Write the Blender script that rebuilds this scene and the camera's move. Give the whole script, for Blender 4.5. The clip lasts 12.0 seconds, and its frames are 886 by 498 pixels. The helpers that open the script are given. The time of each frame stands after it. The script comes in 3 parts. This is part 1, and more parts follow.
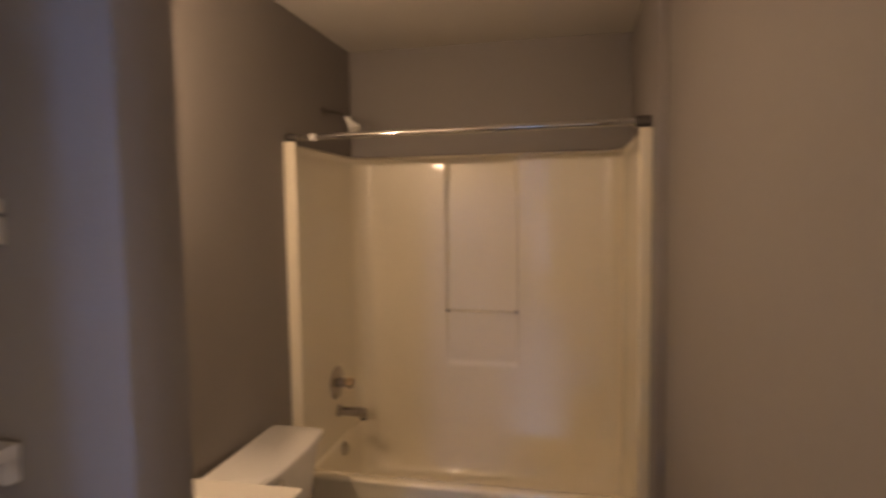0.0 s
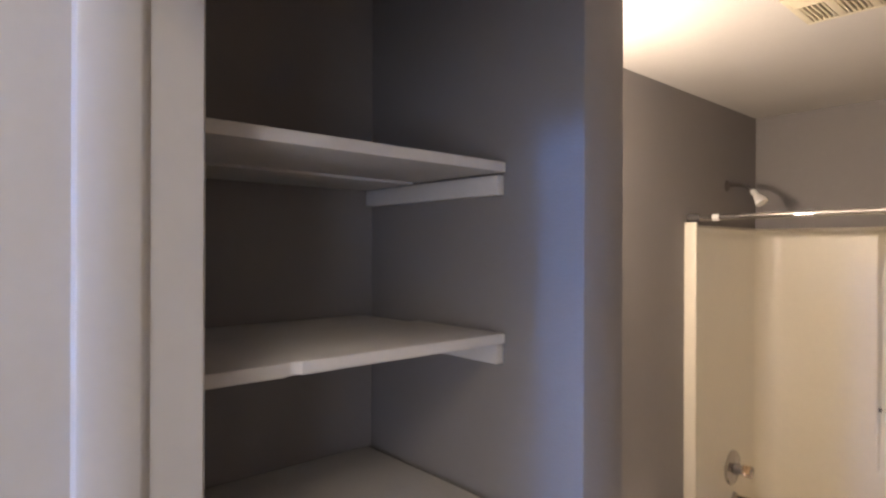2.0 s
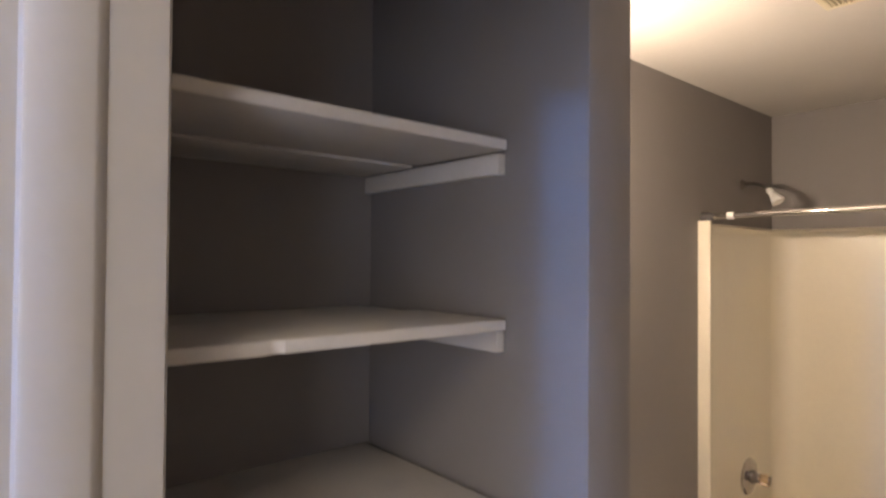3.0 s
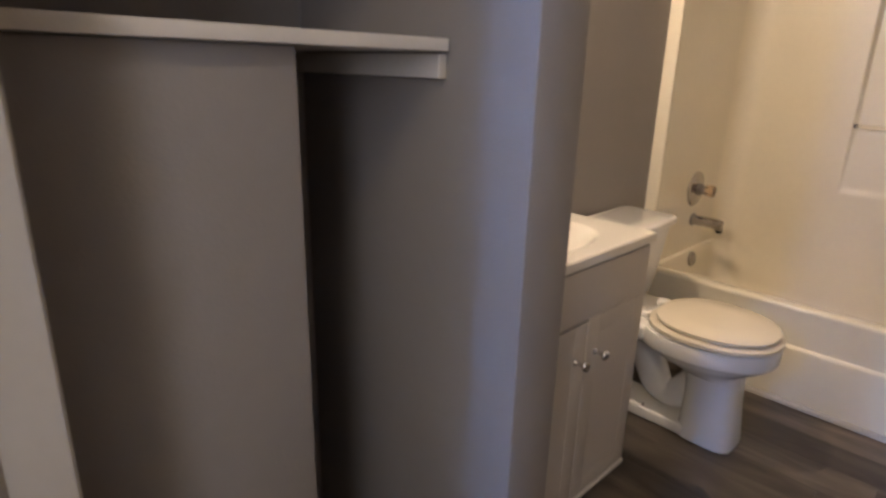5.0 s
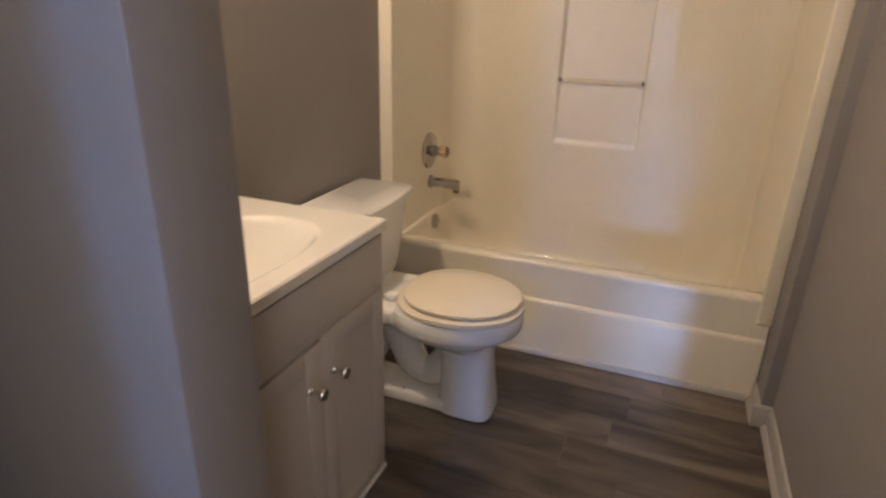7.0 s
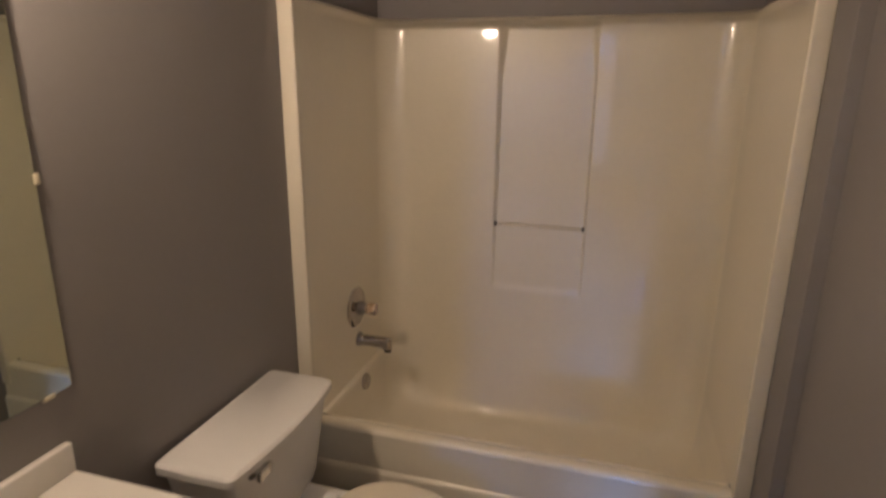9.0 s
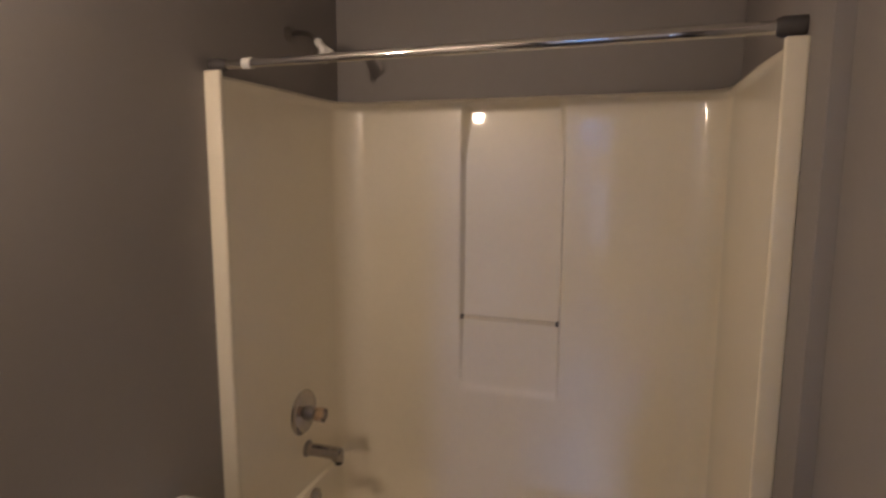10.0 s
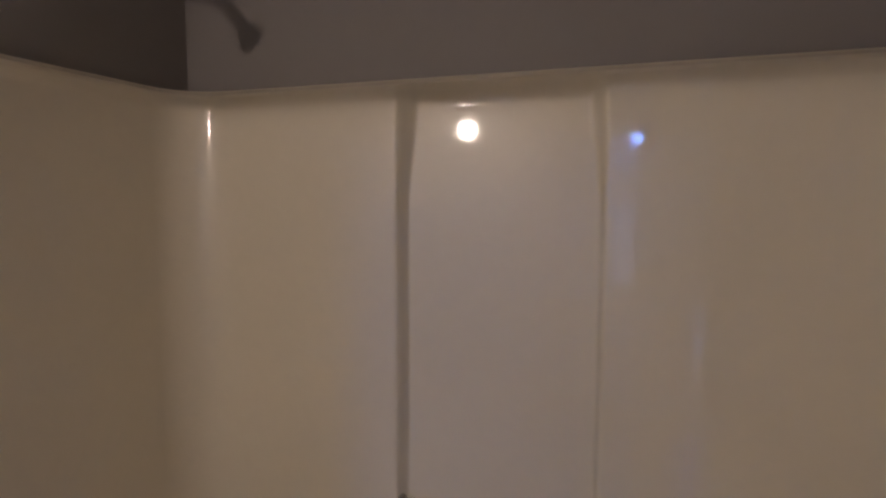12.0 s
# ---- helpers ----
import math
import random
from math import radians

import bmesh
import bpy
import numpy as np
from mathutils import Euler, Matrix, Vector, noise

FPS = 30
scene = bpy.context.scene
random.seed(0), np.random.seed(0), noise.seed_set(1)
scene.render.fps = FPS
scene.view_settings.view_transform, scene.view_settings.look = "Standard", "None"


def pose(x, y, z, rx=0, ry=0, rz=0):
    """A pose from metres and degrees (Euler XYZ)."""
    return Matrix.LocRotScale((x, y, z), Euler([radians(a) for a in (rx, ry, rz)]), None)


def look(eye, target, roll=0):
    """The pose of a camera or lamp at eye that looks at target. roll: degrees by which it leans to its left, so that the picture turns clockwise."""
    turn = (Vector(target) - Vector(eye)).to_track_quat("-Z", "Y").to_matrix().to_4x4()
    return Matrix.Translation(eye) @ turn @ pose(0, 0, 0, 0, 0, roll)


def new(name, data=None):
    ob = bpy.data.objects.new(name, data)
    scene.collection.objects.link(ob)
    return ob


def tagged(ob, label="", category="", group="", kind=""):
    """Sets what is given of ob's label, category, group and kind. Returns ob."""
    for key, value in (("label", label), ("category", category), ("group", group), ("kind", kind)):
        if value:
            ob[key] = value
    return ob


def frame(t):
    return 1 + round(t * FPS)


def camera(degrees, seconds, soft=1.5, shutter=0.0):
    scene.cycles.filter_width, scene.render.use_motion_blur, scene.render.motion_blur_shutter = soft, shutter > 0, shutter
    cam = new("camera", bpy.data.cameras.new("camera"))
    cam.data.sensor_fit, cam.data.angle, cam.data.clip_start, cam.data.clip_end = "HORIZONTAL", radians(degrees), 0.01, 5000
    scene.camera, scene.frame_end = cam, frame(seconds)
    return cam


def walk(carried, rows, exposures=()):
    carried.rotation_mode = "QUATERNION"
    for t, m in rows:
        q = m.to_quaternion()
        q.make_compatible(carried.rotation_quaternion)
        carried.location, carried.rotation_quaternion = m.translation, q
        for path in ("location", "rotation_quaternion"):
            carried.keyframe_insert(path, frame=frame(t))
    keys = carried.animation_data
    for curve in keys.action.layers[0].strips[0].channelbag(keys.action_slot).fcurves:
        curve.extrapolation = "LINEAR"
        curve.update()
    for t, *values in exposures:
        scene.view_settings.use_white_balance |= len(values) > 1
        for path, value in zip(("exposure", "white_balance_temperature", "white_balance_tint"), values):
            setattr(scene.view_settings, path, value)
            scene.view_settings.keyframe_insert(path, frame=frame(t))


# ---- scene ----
cam = camera(74.6, 12.0, 2.4, 0.5)
PATH = [
    (0, (1.198, -2.322, 1.567), (0.774, -0.373, 1.429), -0.8),
    (0.5, (1.162, -2.414, 1.632), (0.305, -0.612, 1.498), 0.0),
    (1, (1.182, -2.465, 1.706), (0.037, -0.829, 1.59), -0.1),
    (1.5, (1.207, -2.534, 1.737), (-0.164, -1.079, 1.683), -0.0),
    (2, (1.212, -2.505, 1.744), (-0.284, -1.177, 1.742), 0.2),
    (2.5, (1.206, -2.472, 1.753), (-0.31, -1.168, 1.782), 0.2),
    (2.7, (1.201, -2.463, 1.743), (-0.322, -1.166, 1.782), 0.3),
    (4.3, (1.15, -2.407, 1.314), (-0.324, -1.083, 1.037), 1.1),
    (4.5, (1.15, -2.4, 1.274), (-0.3, -1.077, 0.89), 1.3),
    (5, (1.163, -2.372, 1.226), (-0.199, -1.036, 0.624), 1.5),
    (5.5, (1.155, -2.268, 1.241), (-0.072, -0.849, 0.546), 1.9),
    (6, (1.111, -2.156, 1.246), (0.026, -0.643, 0.515), 1.8),
    (6.5, (1.083, -2.126, 1.251), (0.224, -0.474, 0.523), 1.7),
    (6.7, (1.091, -2.113, 1.245), (0.317, -0.419, 0.518), 1.7),
    (8.3, (1.043, -1.839, 1.423), (0.514, -0.043, 0.721), 0.4),
    (8.5, (1.028, -1.81, 1.475), (0.502, 0.001, 0.809), 0.6),
    (9, (1.027, -1.687, 1.58), (0.488, 0.163, 1.045), 0.6),
    (9.5, (1.107, -1.573, 1.588), (0.518, 0.302, 1.217), 0.4),
    (10, (1.163, -1.414, 1.584), (0.56, 0.474, 1.317), 0.2),
    (10.5, (1.231, -1.144, 1.586), (0.722, 0.777, 1.36), 0.2),
    (11, (1.27, -0.795, 1.554), (0.759, 1.132, 1.392), -0.5),
    (11.5, (1.15, -0.526, 1.596), (0.639, 1.401, 1.437), 0.1),
    (12, (0.999, -0.306, 1.635), (0.353, 1.577, 1.446), 0.1),
]
EXPOSURES = [(0.0, -0.3, 7700, 21), (0.5, 0.18, 6400, 15), (1.0, 0.45, 6000, 14), (1.5, 0.55, 5650, 13), (2.0, 0.6, 5700, 13), (2.5, 0.6, 5950, 13), (4.5, 0.58, 6000, 12), (5.0, 0.55, 6150, 12), (5.5, 0.53, 6600, 11), (6.0, 0.5, 6900, 10), (6.5, 0.5, 6300, 11), (8.5, -0.14, 6000, 15), (9.0, -0.24, 6050, 15), (9.5, -0.29, 6050, 16), (10.5, -0.32, 5800, 16), (11.0, -0.4, 5650, 15), (12.0, -0.66, 5450, 17)]
walk(cam, [(t, look(eye, target, roll)) for t, eye, target, roll in PATH], EXPOSURES)

# ---- world, daylight and lamps ----
world = bpy.data.worlds.new("sky")
scene.world = world
world.use_nodes = True
wn = world.node_tree.nodes
sky = wn.new("ShaderNodeTexSky")
sky.sky_type, sky.sun_disc, sky.sun_elevation, sky.sun_rotation = "NISHITA", False, radians(35), radians(120)
world.node_tree.links.new(sky.outputs[0], wn["Background"].inputs[0])
wn["Background"].inputs[1].default_value = 0.1

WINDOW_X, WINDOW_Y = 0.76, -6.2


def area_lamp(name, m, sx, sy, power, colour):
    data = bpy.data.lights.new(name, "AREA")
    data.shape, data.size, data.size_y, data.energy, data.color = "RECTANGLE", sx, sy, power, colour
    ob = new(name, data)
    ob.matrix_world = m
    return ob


# stand-in for the blue daylight from the hall; its window is unseen and assumed
area_lamp("assumed_end_daylight", pose(WINDOW_X, WINDOW_Y + 0.03, 0.95, 90, 0, 0), 0.24, 1.0, 1.9, (0.48, 0.63, 1.0))

# added lamp, unseen, beamed through a low wall gap onto the tub apron
area_lamp("apron_beam_lamp", pose(1.68, -5.6, 0.8, 90, 0, 0), 0.2, 0.5, 125.0, (0.26, 0.46, 1.0))

# added fill lamp for closet and jamb, in an opening assumed in the hall
area_lamp("closet_side_fill", pose(1.86, -3.41, 1.56, 90, 0, 0), 0.5, 0.9, 7.2, (1.0, 0.9, 0.8))

# ---- materials ----


def material(name, colour, rough=0.5, metal=0.0, vary=0.06, scale=6.0, bump=0.0, bump_scale=200.0, coat=0.0, stain=0.0, stain_scale=1.5):
    """A principled surface with a slow and a fine variation of its colour, and fine relief."""
    mat = bpy.data.materials.new(name)
    mat.use_nodes = True
    nt = mat.node_tree
    n, link = nt.nodes, nt.links.new
    b = n["Principled BSDF"]
    b.inputs["Metallic"].default_value = metal
    b.inputs["Coat Weight"].default_value = coat
    b.inputs["Coat Roughness"].default_value = 0.06
    co = n.new("ShaderNodeTexCoord")
    big, fine = n.new("ShaderNodeTexNoise"), n.new("ShaderNodeTexNoise")
    for tex, s, d in ((big, scale, 4), (fine, scale * 14, 3)):
        tex.inputs["Scale"].default_value, tex.inputs["Detail"].default_value = s, d
        link(co.outputs["Object"], tex.inputs["Vector"])
    both = n.new("ShaderNodeMath")
    both.operation = "MULTIPLY_ADD"
    both.inputs[1].default_value = 0.5
    link(fine.outputs["Fac"], both.inputs[0])
    link(big.outputs["Fac"], both.inputs[2])
    ramp = n.new("ShaderNodeMapRange")
    ramp.inputs["From Min"].default_value, ramp.inputs["From Max"].default_value = 0.45, 1.05
    ramp.inputs["To Min"].default_value, ramp.inputs["To Max"].default_value = 1 - vary, 1 + vary
    link(both.outputs[0], ramp.inputs["Value"])
    mix = n.new("ShaderNodeVectorMath")
    mix.operation = "SCALE"
    mix.inputs[0].default_value = colour
    link(ramp.outputs[0], mix.inputs["Scale"])
    out = mix.outputs[0]
    if stain:
        st = n.new("ShaderNodeTexNoise")
        st.inputs["Scale"].default_value, st.inputs["Detail"].default_value = stain_scale, 7
        link(co.outputs["Object"], st.inputs["Vector"])
        m2 = n.new("ShaderNodeMapRange")
        m2.inputs["From Min"].default_value, m2.inputs["From Max"].default_value = 0.55, 0.75
        m2.inputs["To Min"].default_value, m2.inputs["To Max"].default_value = 1.0, 1.0 - stain
        link(st.outputs["Fac"], m2.inputs["Value"])
        m3 = n.new("ShaderNodeVectorMath")
        m3.operation = "SCALE"
        link(out, m3.inputs[0])
        link(m2.outputs[0], m3.inputs["Scale"])
        out = m3.outputs[0]
    link(out, b.inputs["Base Color"])
    rr = n.new("ShaderNodeMapRange")
    rr.inputs["To Min"].default_value, rr.inputs["To Max"].default_value = max(0.0, rough * 0.8), min(1.0, rough * 1.2)
    link(big.outputs["Fac"], rr.inputs["Value"])
    link(rr.outputs[0], b.inputs["Roughness"])
    if bump:
        tex = n.new("ShaderNodeTexNoise")
        tex.inputs["Scale"].default_value, tex.inputs["Detail"].default_value = bump_scale, 3
        link(co.outputs["Object"], tex.inputs["Vector"])
        bm_ = n.new("ShaderNodeBump")
        bm_.inputs["Strength"].default_value, bm_.inputs["Distance"].default_value = bump, 0.002
        link(tex.outputs["Fac"], bm_.inputs["Height"])
        link(bm_.outputs[0], b.inputs["Normal"])
    return mat


def plank_material():
    """Grey-brown vinyl plank with streaks along its length; each plank has its own tone."""
    mat = bpy.data.materials.new("vinyl_plank")
    mat.use_nodes = True
    nt = mat.node_tree
    n, link = nt.nodes, nt.links.new
    b = n["Principled BSDF"]
    co, info = n.new("ShaderNodeTexCoord"), n.new("ShaderNodeObjectInfo")
    shift = n.new("ShaderNodeVectorMath")
    shift.operation = "MULTIPLY_ADD"
    shift.inputs[1].default_value, = ((1.0, 1.0, 1.0),)
    comb = n.new("ShaderNodeCombineXYZ")
    m = n.new("ShaderNodeMath")
    m.operation = "MULTIPLY"
    m.inputs[1].default_value = 37.0
    link(info.outputs["Random"], m.inputs[0])
    link(m.outputs[0], comb.inputs[0])
    link(m.outputs[0], comb.inputs[1])
    link(co.outputs["Object"], shift.inputs[0])
    link(comb.outputs[0], shift.inputs[2])
    stretch = n.new("ShaderNodeMapping")
    stretch.inputs["Scale"].default_value = (1.3, 7.0, 1.0)
    link(shift.outputs[0], stretch.inputs["Vector"])
    grain = n.new("ShaderNodeTexNoise")
    grain.inputs["Scale"].default_value, grain.inputs["Detail"].default_value, grain.inputs["Distortion"].default_value = 1.6, 6, 0.8
    link(stretch.outputs[0], grain.inputs["Vector"])
    ramp = n.new("ShaderNodeValToRGB")
    ramp.color_ramp.elements[0].position, ramp.color_ramp.elements[0].color = 0.3, (0.055, 0.045, 0.038, 1)
    ramp.color_ramp.elements[1].position, ramp.color_ramp.elements[1].color = 0.7, (0.25, 0.205, 0.168, 1)
    link(grain.outputs["Fac"], ramp.inputs["Fac"])
    tone = n.new("ShaderNodeMapRange")
    tone.inputs["To Min"].default_value, tone.inputs["To Max"].default_value = 0.48, 1.2
    link(info.outputs["Random"], tone.inputs["Value"])
    mul = n.new("ShaderNodeVectorMath")
    mul.operation = "SCALE"
    link(ramp.outputs[0], mul.inputs[0])
    link(tone.outputs[0], mul.inputs["Scale"])
    link(mul.outputs[0], b.inputs["Base Color"])
    b.inputs["Roughness"].default_value = 0.42
    bu = n.new("ShaderNodeBump")
    bu.inputs["Strength"].default_value, bu.inputs["Distance"].default_value = 0.25, 0.001
    link(grain.outputs["Fac"], bu.inputs["Height"])
    link(bu.outputs[0], b.inputs["Normal"])
    return mat


def glass_material(name, colour, rough=0.02):
    mat = bpy.data.materials.new(name)
    mat.use_nodes = True
    b = mat.node_tree.nodes["Principled BSDF"]
    b.inputs["Base Color"].default_value = (*colour, 1)
    b.inputs["Roughness"].default_value = rough
    b.inputs["Transmission Weight"].default_value = 1.0
    b.inputs["IOR"].default_value = 1.45
    return mat


def glow_material(name, colour, strength):
    mat = bpy.data.materials.new(name)
    mat.use_nodes = True
    b = mat.node_tree.nodes["Principled BSDF"]
    b.inputs["Base Color"].default_value = (*colour, 1)
    b.inputs["Emission Color"].default_value = (*colour, 1)
    b.inputs["Emission Strength"].default_value = strength
    return mat


WALL = material("grey_wall_paint", (0.272, 0.253, 0.246), 0.62, vary=0.035, scale=3, bump=0.22, bump_scale=170, stain=0.06)
HALLWALL = material("pale_hall_paint", (0.66, 0.64, 0.60), 0.65, vary=0.03, scale=3, bump=0.2, bump_scale=170)
BOUNCE_FLOOR = material("pale_bounce_floor", (0.5, 0.45, 0.38), 0.95, vary=0.1, scale=30, bump=0.6, bump_scale=400)
CEIL = material("white_ceiling_paint", (0.6, 0.575, 0.545), 0.85, vary=0.03, scale=4, bump=0.35, bump_scale=120)
TRIM = material("white_trim_paint", (0.43, 0.41, 0.38), 0.38, vary=0.04, scale=5, bump=0.08, bump_scale=90, stain=0.06, stain_scale=3)
SHELF = material("white_shelf_paint", (0.66, 0.63, 0.59), 0.5, vary=0.06, scale=7, bump=0.15, bump_scale=140, stain=0.12, stain_scale=4)
FIBER = material("cream_fibreglass", (0.83, 0.768, 0.625), 0.36, vary=0.03, scale=3, bump=0.03, bump_scale=9, coat=0.8, stain=0.05, stain_scale=2)
CHINA = material("white_vitreous_china", (0.80, 0.79, 0.77), 0.09, vary=0.02, scale=4, coat=0.3)
SEAT = material("bone_seat_plastic", (0.78, 0.715, 0.59), 0.2, vary=0.02, scale=5)
MARBLE = material("white_cultured_marble", (0.72, 0.695, 0.645), 0.2, vary=0.025, scale=5, coat=0.7)
CABINET = material("greige_cabinet_paint", (0.49, 0.452, 0.41), 0.42, vary=0.03, scale=6, bump=0.06, bump_scale=150)
CHROME = material("polished_chrome", (0.68, 0.67, 0.66), 0.06, metal=1.0, vary=0.05, scale=14)
# darkened chrome; on the faucet, the dark hall's reflection is put into the colour
DARK_CHROME = material("darkened_chrome", (0.44, 0.415, 0.40), 0.14, metal=1.0, vary=0.12, scale=18)
STEEL = material("dull_steel", (0.28, 0.26, 0.25), 0.3, metal=1.0, vary=0.1, scale=20)
RUBBER = material("dark_rubber", (0.06, 0.055, 0.055), 0.6, vary=0.1)
PLASTIC = material("white_plastic", (0.80, 0.79, 0.77), 0.35, vary=0.02)
IVORY = material("aged_ivory_plastic", (0.66, 0.60, 0.44), 0.45, vary=0.05, scale=10)
# near-black for hollows: their shade is put into the colour
DARK = material("hollow_shade", (0.02, 0.018, 0.016), 0.8, vary=0.1)
RAW = material("raw_white_board_edge", (0.72, 0.70, 0.67), 0.6, vary=0.06)
MIRROR = material("silvered_mirror", (0.66, 0.70, 0.62), 0.015, metal=1.0, vary=0.005)
SUBFLOOR = material("dark_plank_joint", (0.05, 0.045, 0.04), 0.8, vary=0.15)
AMBER = glass_material("amber_acrylic", (0.8, 0.64, 0.52), 0.12)
ACRYLIC = glass_material("clear_acrylic", (0.95, 0.92, 0.85), 0.08)
PANE = glass_material("window_glass", (0.95, 0.97, 1.0), 0.0)
WARM_FILL_GLOW = glow_material("warm_fill_glow", (1.0, 0.8, 0.56), 10.0)
BLUE_FILL_GLOW = glow_material("blue_fill_glow", (0.24, 0.45, 1.0), 245.0)
BULB = glow_material("warm_bulb_glow", (1.0, 0.75, 0.5), 570.0)
PLANK = plank_material()

# ---- building helpers ----


def finish(name, bm, mat, smooth=False):
    bmesh.ops.recalc_face_normals(bm, faces=bm.faces)
    me = bpy.data.meshes.new(name)
    bm.to_mesh(me)
    bm.free()
    me.materials.append(mat)
    if smooth:
        me.shade_smooth()
        me.set_sharp_from_angle(angle=radians(38))
    return new(name, me)


def part(name, bm, mat, parent, label="", smooth=True):
    ob = finish(name, bm, mat, smooth)
    ob.parent = parent
    ob.matrix_parent_inverse = parent.matrix_world.inverted() if parent.type == "MESH" else Matrix.Translation(-parent.location)
    if label:
        tagged(ob, label)
    return ob


def thing(name, at, label, category, group=""):
    ob = new(name)
    ob.location = at
    ob.empty_display_size = 0.1
    return tagged(ob, label, category, group)


def solid(name, bm, mat, label, category, kind="", smooth=True, group=""):
    return tagged(finish(name, bm, mat, smooth), label, category, group, kind)


def box(x0, x1, y0, y1, z0, z1, bevel=0.0, bm=None, seg=2):
    bm = bm or bmesh.new()
    vs = bmesh.ops.create_cube(bm, size=1)["verts"]
    for v in vs:
        v.co = Vector(((x0 + x1) / 2 + v.co.x * (x1 - x0), (y0 + y1) / 2 + v.co.y * (y1 - y0), (z0 + z1) / 2 + v.co.z * (z1 - z0)))
    if bevel:
        es = list({e for v in vs for e in v.link_edges})
        bmesh.ops.bevel(bm, geom=es, offset=bevel, segments=seg, profile=0.5, affect="EDGES")
    return bm


def prism(outline, z0, z1, bm=None, bevel=0.0, axis="z"):
    """A closed outline (two coordinates) pushed along an axis."""
    bm = bm or bmesh.new()

    def place(a, b, c):
        return {"z": (a, b, c), "x": (c, a, b), "y": (a, c, b)}[axis]

    lo = [bm.verts.new(place(a, b, z0)) for a, b in outline]
    hi = [bm.verts.new(place(a, b, z1)) for a, b in outline]
    n = len(outline)
    fs = [bm.faces.new(lo[::-1]), bm.faces.new(hi)]
    fs += [bm.faces.new((lo[i], lo[(i + 1) % n], hi[(i + 1) % n], hi[i])) for i in range(n)]
    if bevel:
        bmesh.ops.recalc_face_normals(bm, faces=fs)
        es = [e for f in fs[:2] for e in f.edges]
        bmesh.ops.bevel(bm, geom=es, offset=bevel, segments=2, profile=0.5, affect="EDGES")
    return bm


def loft(rings, bm=None, cap=True):
    """Rings of equal length, joined one to the next and closed at both ends."""
    bm = bm or bmesh.new()
    rows = [[bm.verts.new(p) for p in r] for r in rings]
    n = len(rows[0])
    for a, b in zip(rows, rows[1:]):
        for i in range(n):
            bm.faces.new((a[i], a[(i + 1) % n], b[(i + 1) % n], b[i]))
    if cap:
        bm.faces.new(rows[0][::-1])
        bm.faces.new(rows[-1])
    return bm


def turned(profile, m, bm=None, seg=28):
    """A body of revolution about local z from (radius, height) pairs, set at the pose m."""
    rings = [[m @ Vector((r * math.cos(2 * math.pi * i / seg), r * math.sin(2 * math.pi * i / seg), h)) for i in range(seg)] for r, h in profile]
    return loft(rings, bm)


def tube(points, radii, bm=None, seg=14):
    """A round tube along points, with a radius at each."""
    pts = [Vector(p) for p in points]
    rings = []
    up = Vector((0, 0, 1))
    for i, p in enumerate(pts):
        d = (pts[min(i + 1, len(pts) - 1)] - pts[max(i - 1, 0)]).normalized()
        side = d.cross(up)
        side = side.normalized() if side.length > 1e-4 else Vector((1, 0, 0))
        over = side.cross(d)
        r = radii[i] if isinstance(radii, (list, tuple)) else radii
        rings.append([p + r * (math.cos(2 * math.pi * k / seg) * side + math.sin(2 * math.pi * k / seg) * over) for k in range(seg)])
    return loft(rings, bm)


def bend(a, b, c, n=10):
    a, b, c = Vector(a), Vector(b), Vector(c)
    return [(1 - t) ** 2 * a + 2 * t * (1 - t) * b + t * t * c for t in [i / n for i in range(n + 1)]]


def oval(x0, x1, cy, hw, z, n=40, power=2.3, egg=0.0):
    """A rounded ring in plan from x0 to x1 and cy - hw to cy + hw."""
    pts = []
    for i in range(n):
        a = 2 * math.pi * i / n
        c, s = math.cos(a), math.sin(a)
        u = math.copysign(abs(c) ** (2 / power), c)
        v = math.copysign(abs(s) ** (2 / power), s)
        pts.append(Vector(((x0 + x1) / 2 + u * (x1 - x0) / 2, cy + v * hw * (1 - egg * u), z)))
    return pts


def smooth_step(a, b, x):
    t = min(1.0, max(0.0, (x - a) / (b - a)))
    return t * t * (3 - 2 * t)


# ---- the large structure ----
H = 2.44
BACK = 0.797
X_TUB, X_ROOM = 1.503, 1.538
PART0, PART1, PART_END = -1.693, -1.573, 0.649
ENTRY0, ENTRY1 = -2.41, -2.298
JAMB_L, JAMB_R = 0.62, 1.42
BEAM0, BEAM1, BEAM_Z = 1.425, 1.54, 0.76

solid("floor", box(-0.2, 3.2, -6.5, 1.0, -0.12, -0.006), SUBFLOOR, "dark subfloor under the vinyl planks", "floor", "structure", False)
solid("ceiling", box(-0.2, 3.2, -6.5, 1.0, H, H + 0.1), CEIL, "white textured plaster ceiling", "ceiling", "structure", False)
solid("wall_left", box(-0.12, 0, ENTRY0, BACK, 0, H), WALL, "grey painted wall behind toilet and vanity", "wall", "structure", False)
solid("wall_back", box(-0.12, X_TUB + 0.12, BACK, BACK + 0.12, 0, H), WALL, "grey painted wall above the shower surround", "wall", "structure", False)
solid("wall_right_alcove", box(X_TUB, X_TUB + 0.12, -0.15, BACK, 0, H, 0.004), WALL, "grey painted furred wall beside the tub", "wall", "structure")
solid("wall_right", box(X_ROOM, X_ROOM + 0.12, ENTRY1, -0.15, 0, H), WALL, "grey painted side wall of the bathroom", "wall", "structure", False)
solid("wall_partition", box(0, PART_END, PART0, PART1, 0, H, 0.006), WALL, "grey painted partition between vanity and closet", "wall", "structure")
solid("wall_closet_back", box(0, 0.036, ENTRY1, PART0, 0, H), WALL, "grey painted furred wall at the closet's back", "wall", "structure", False)
bm = box(0.0, JAMB_L - 0.019, ENTRY0, ENTRY1, 0, H)
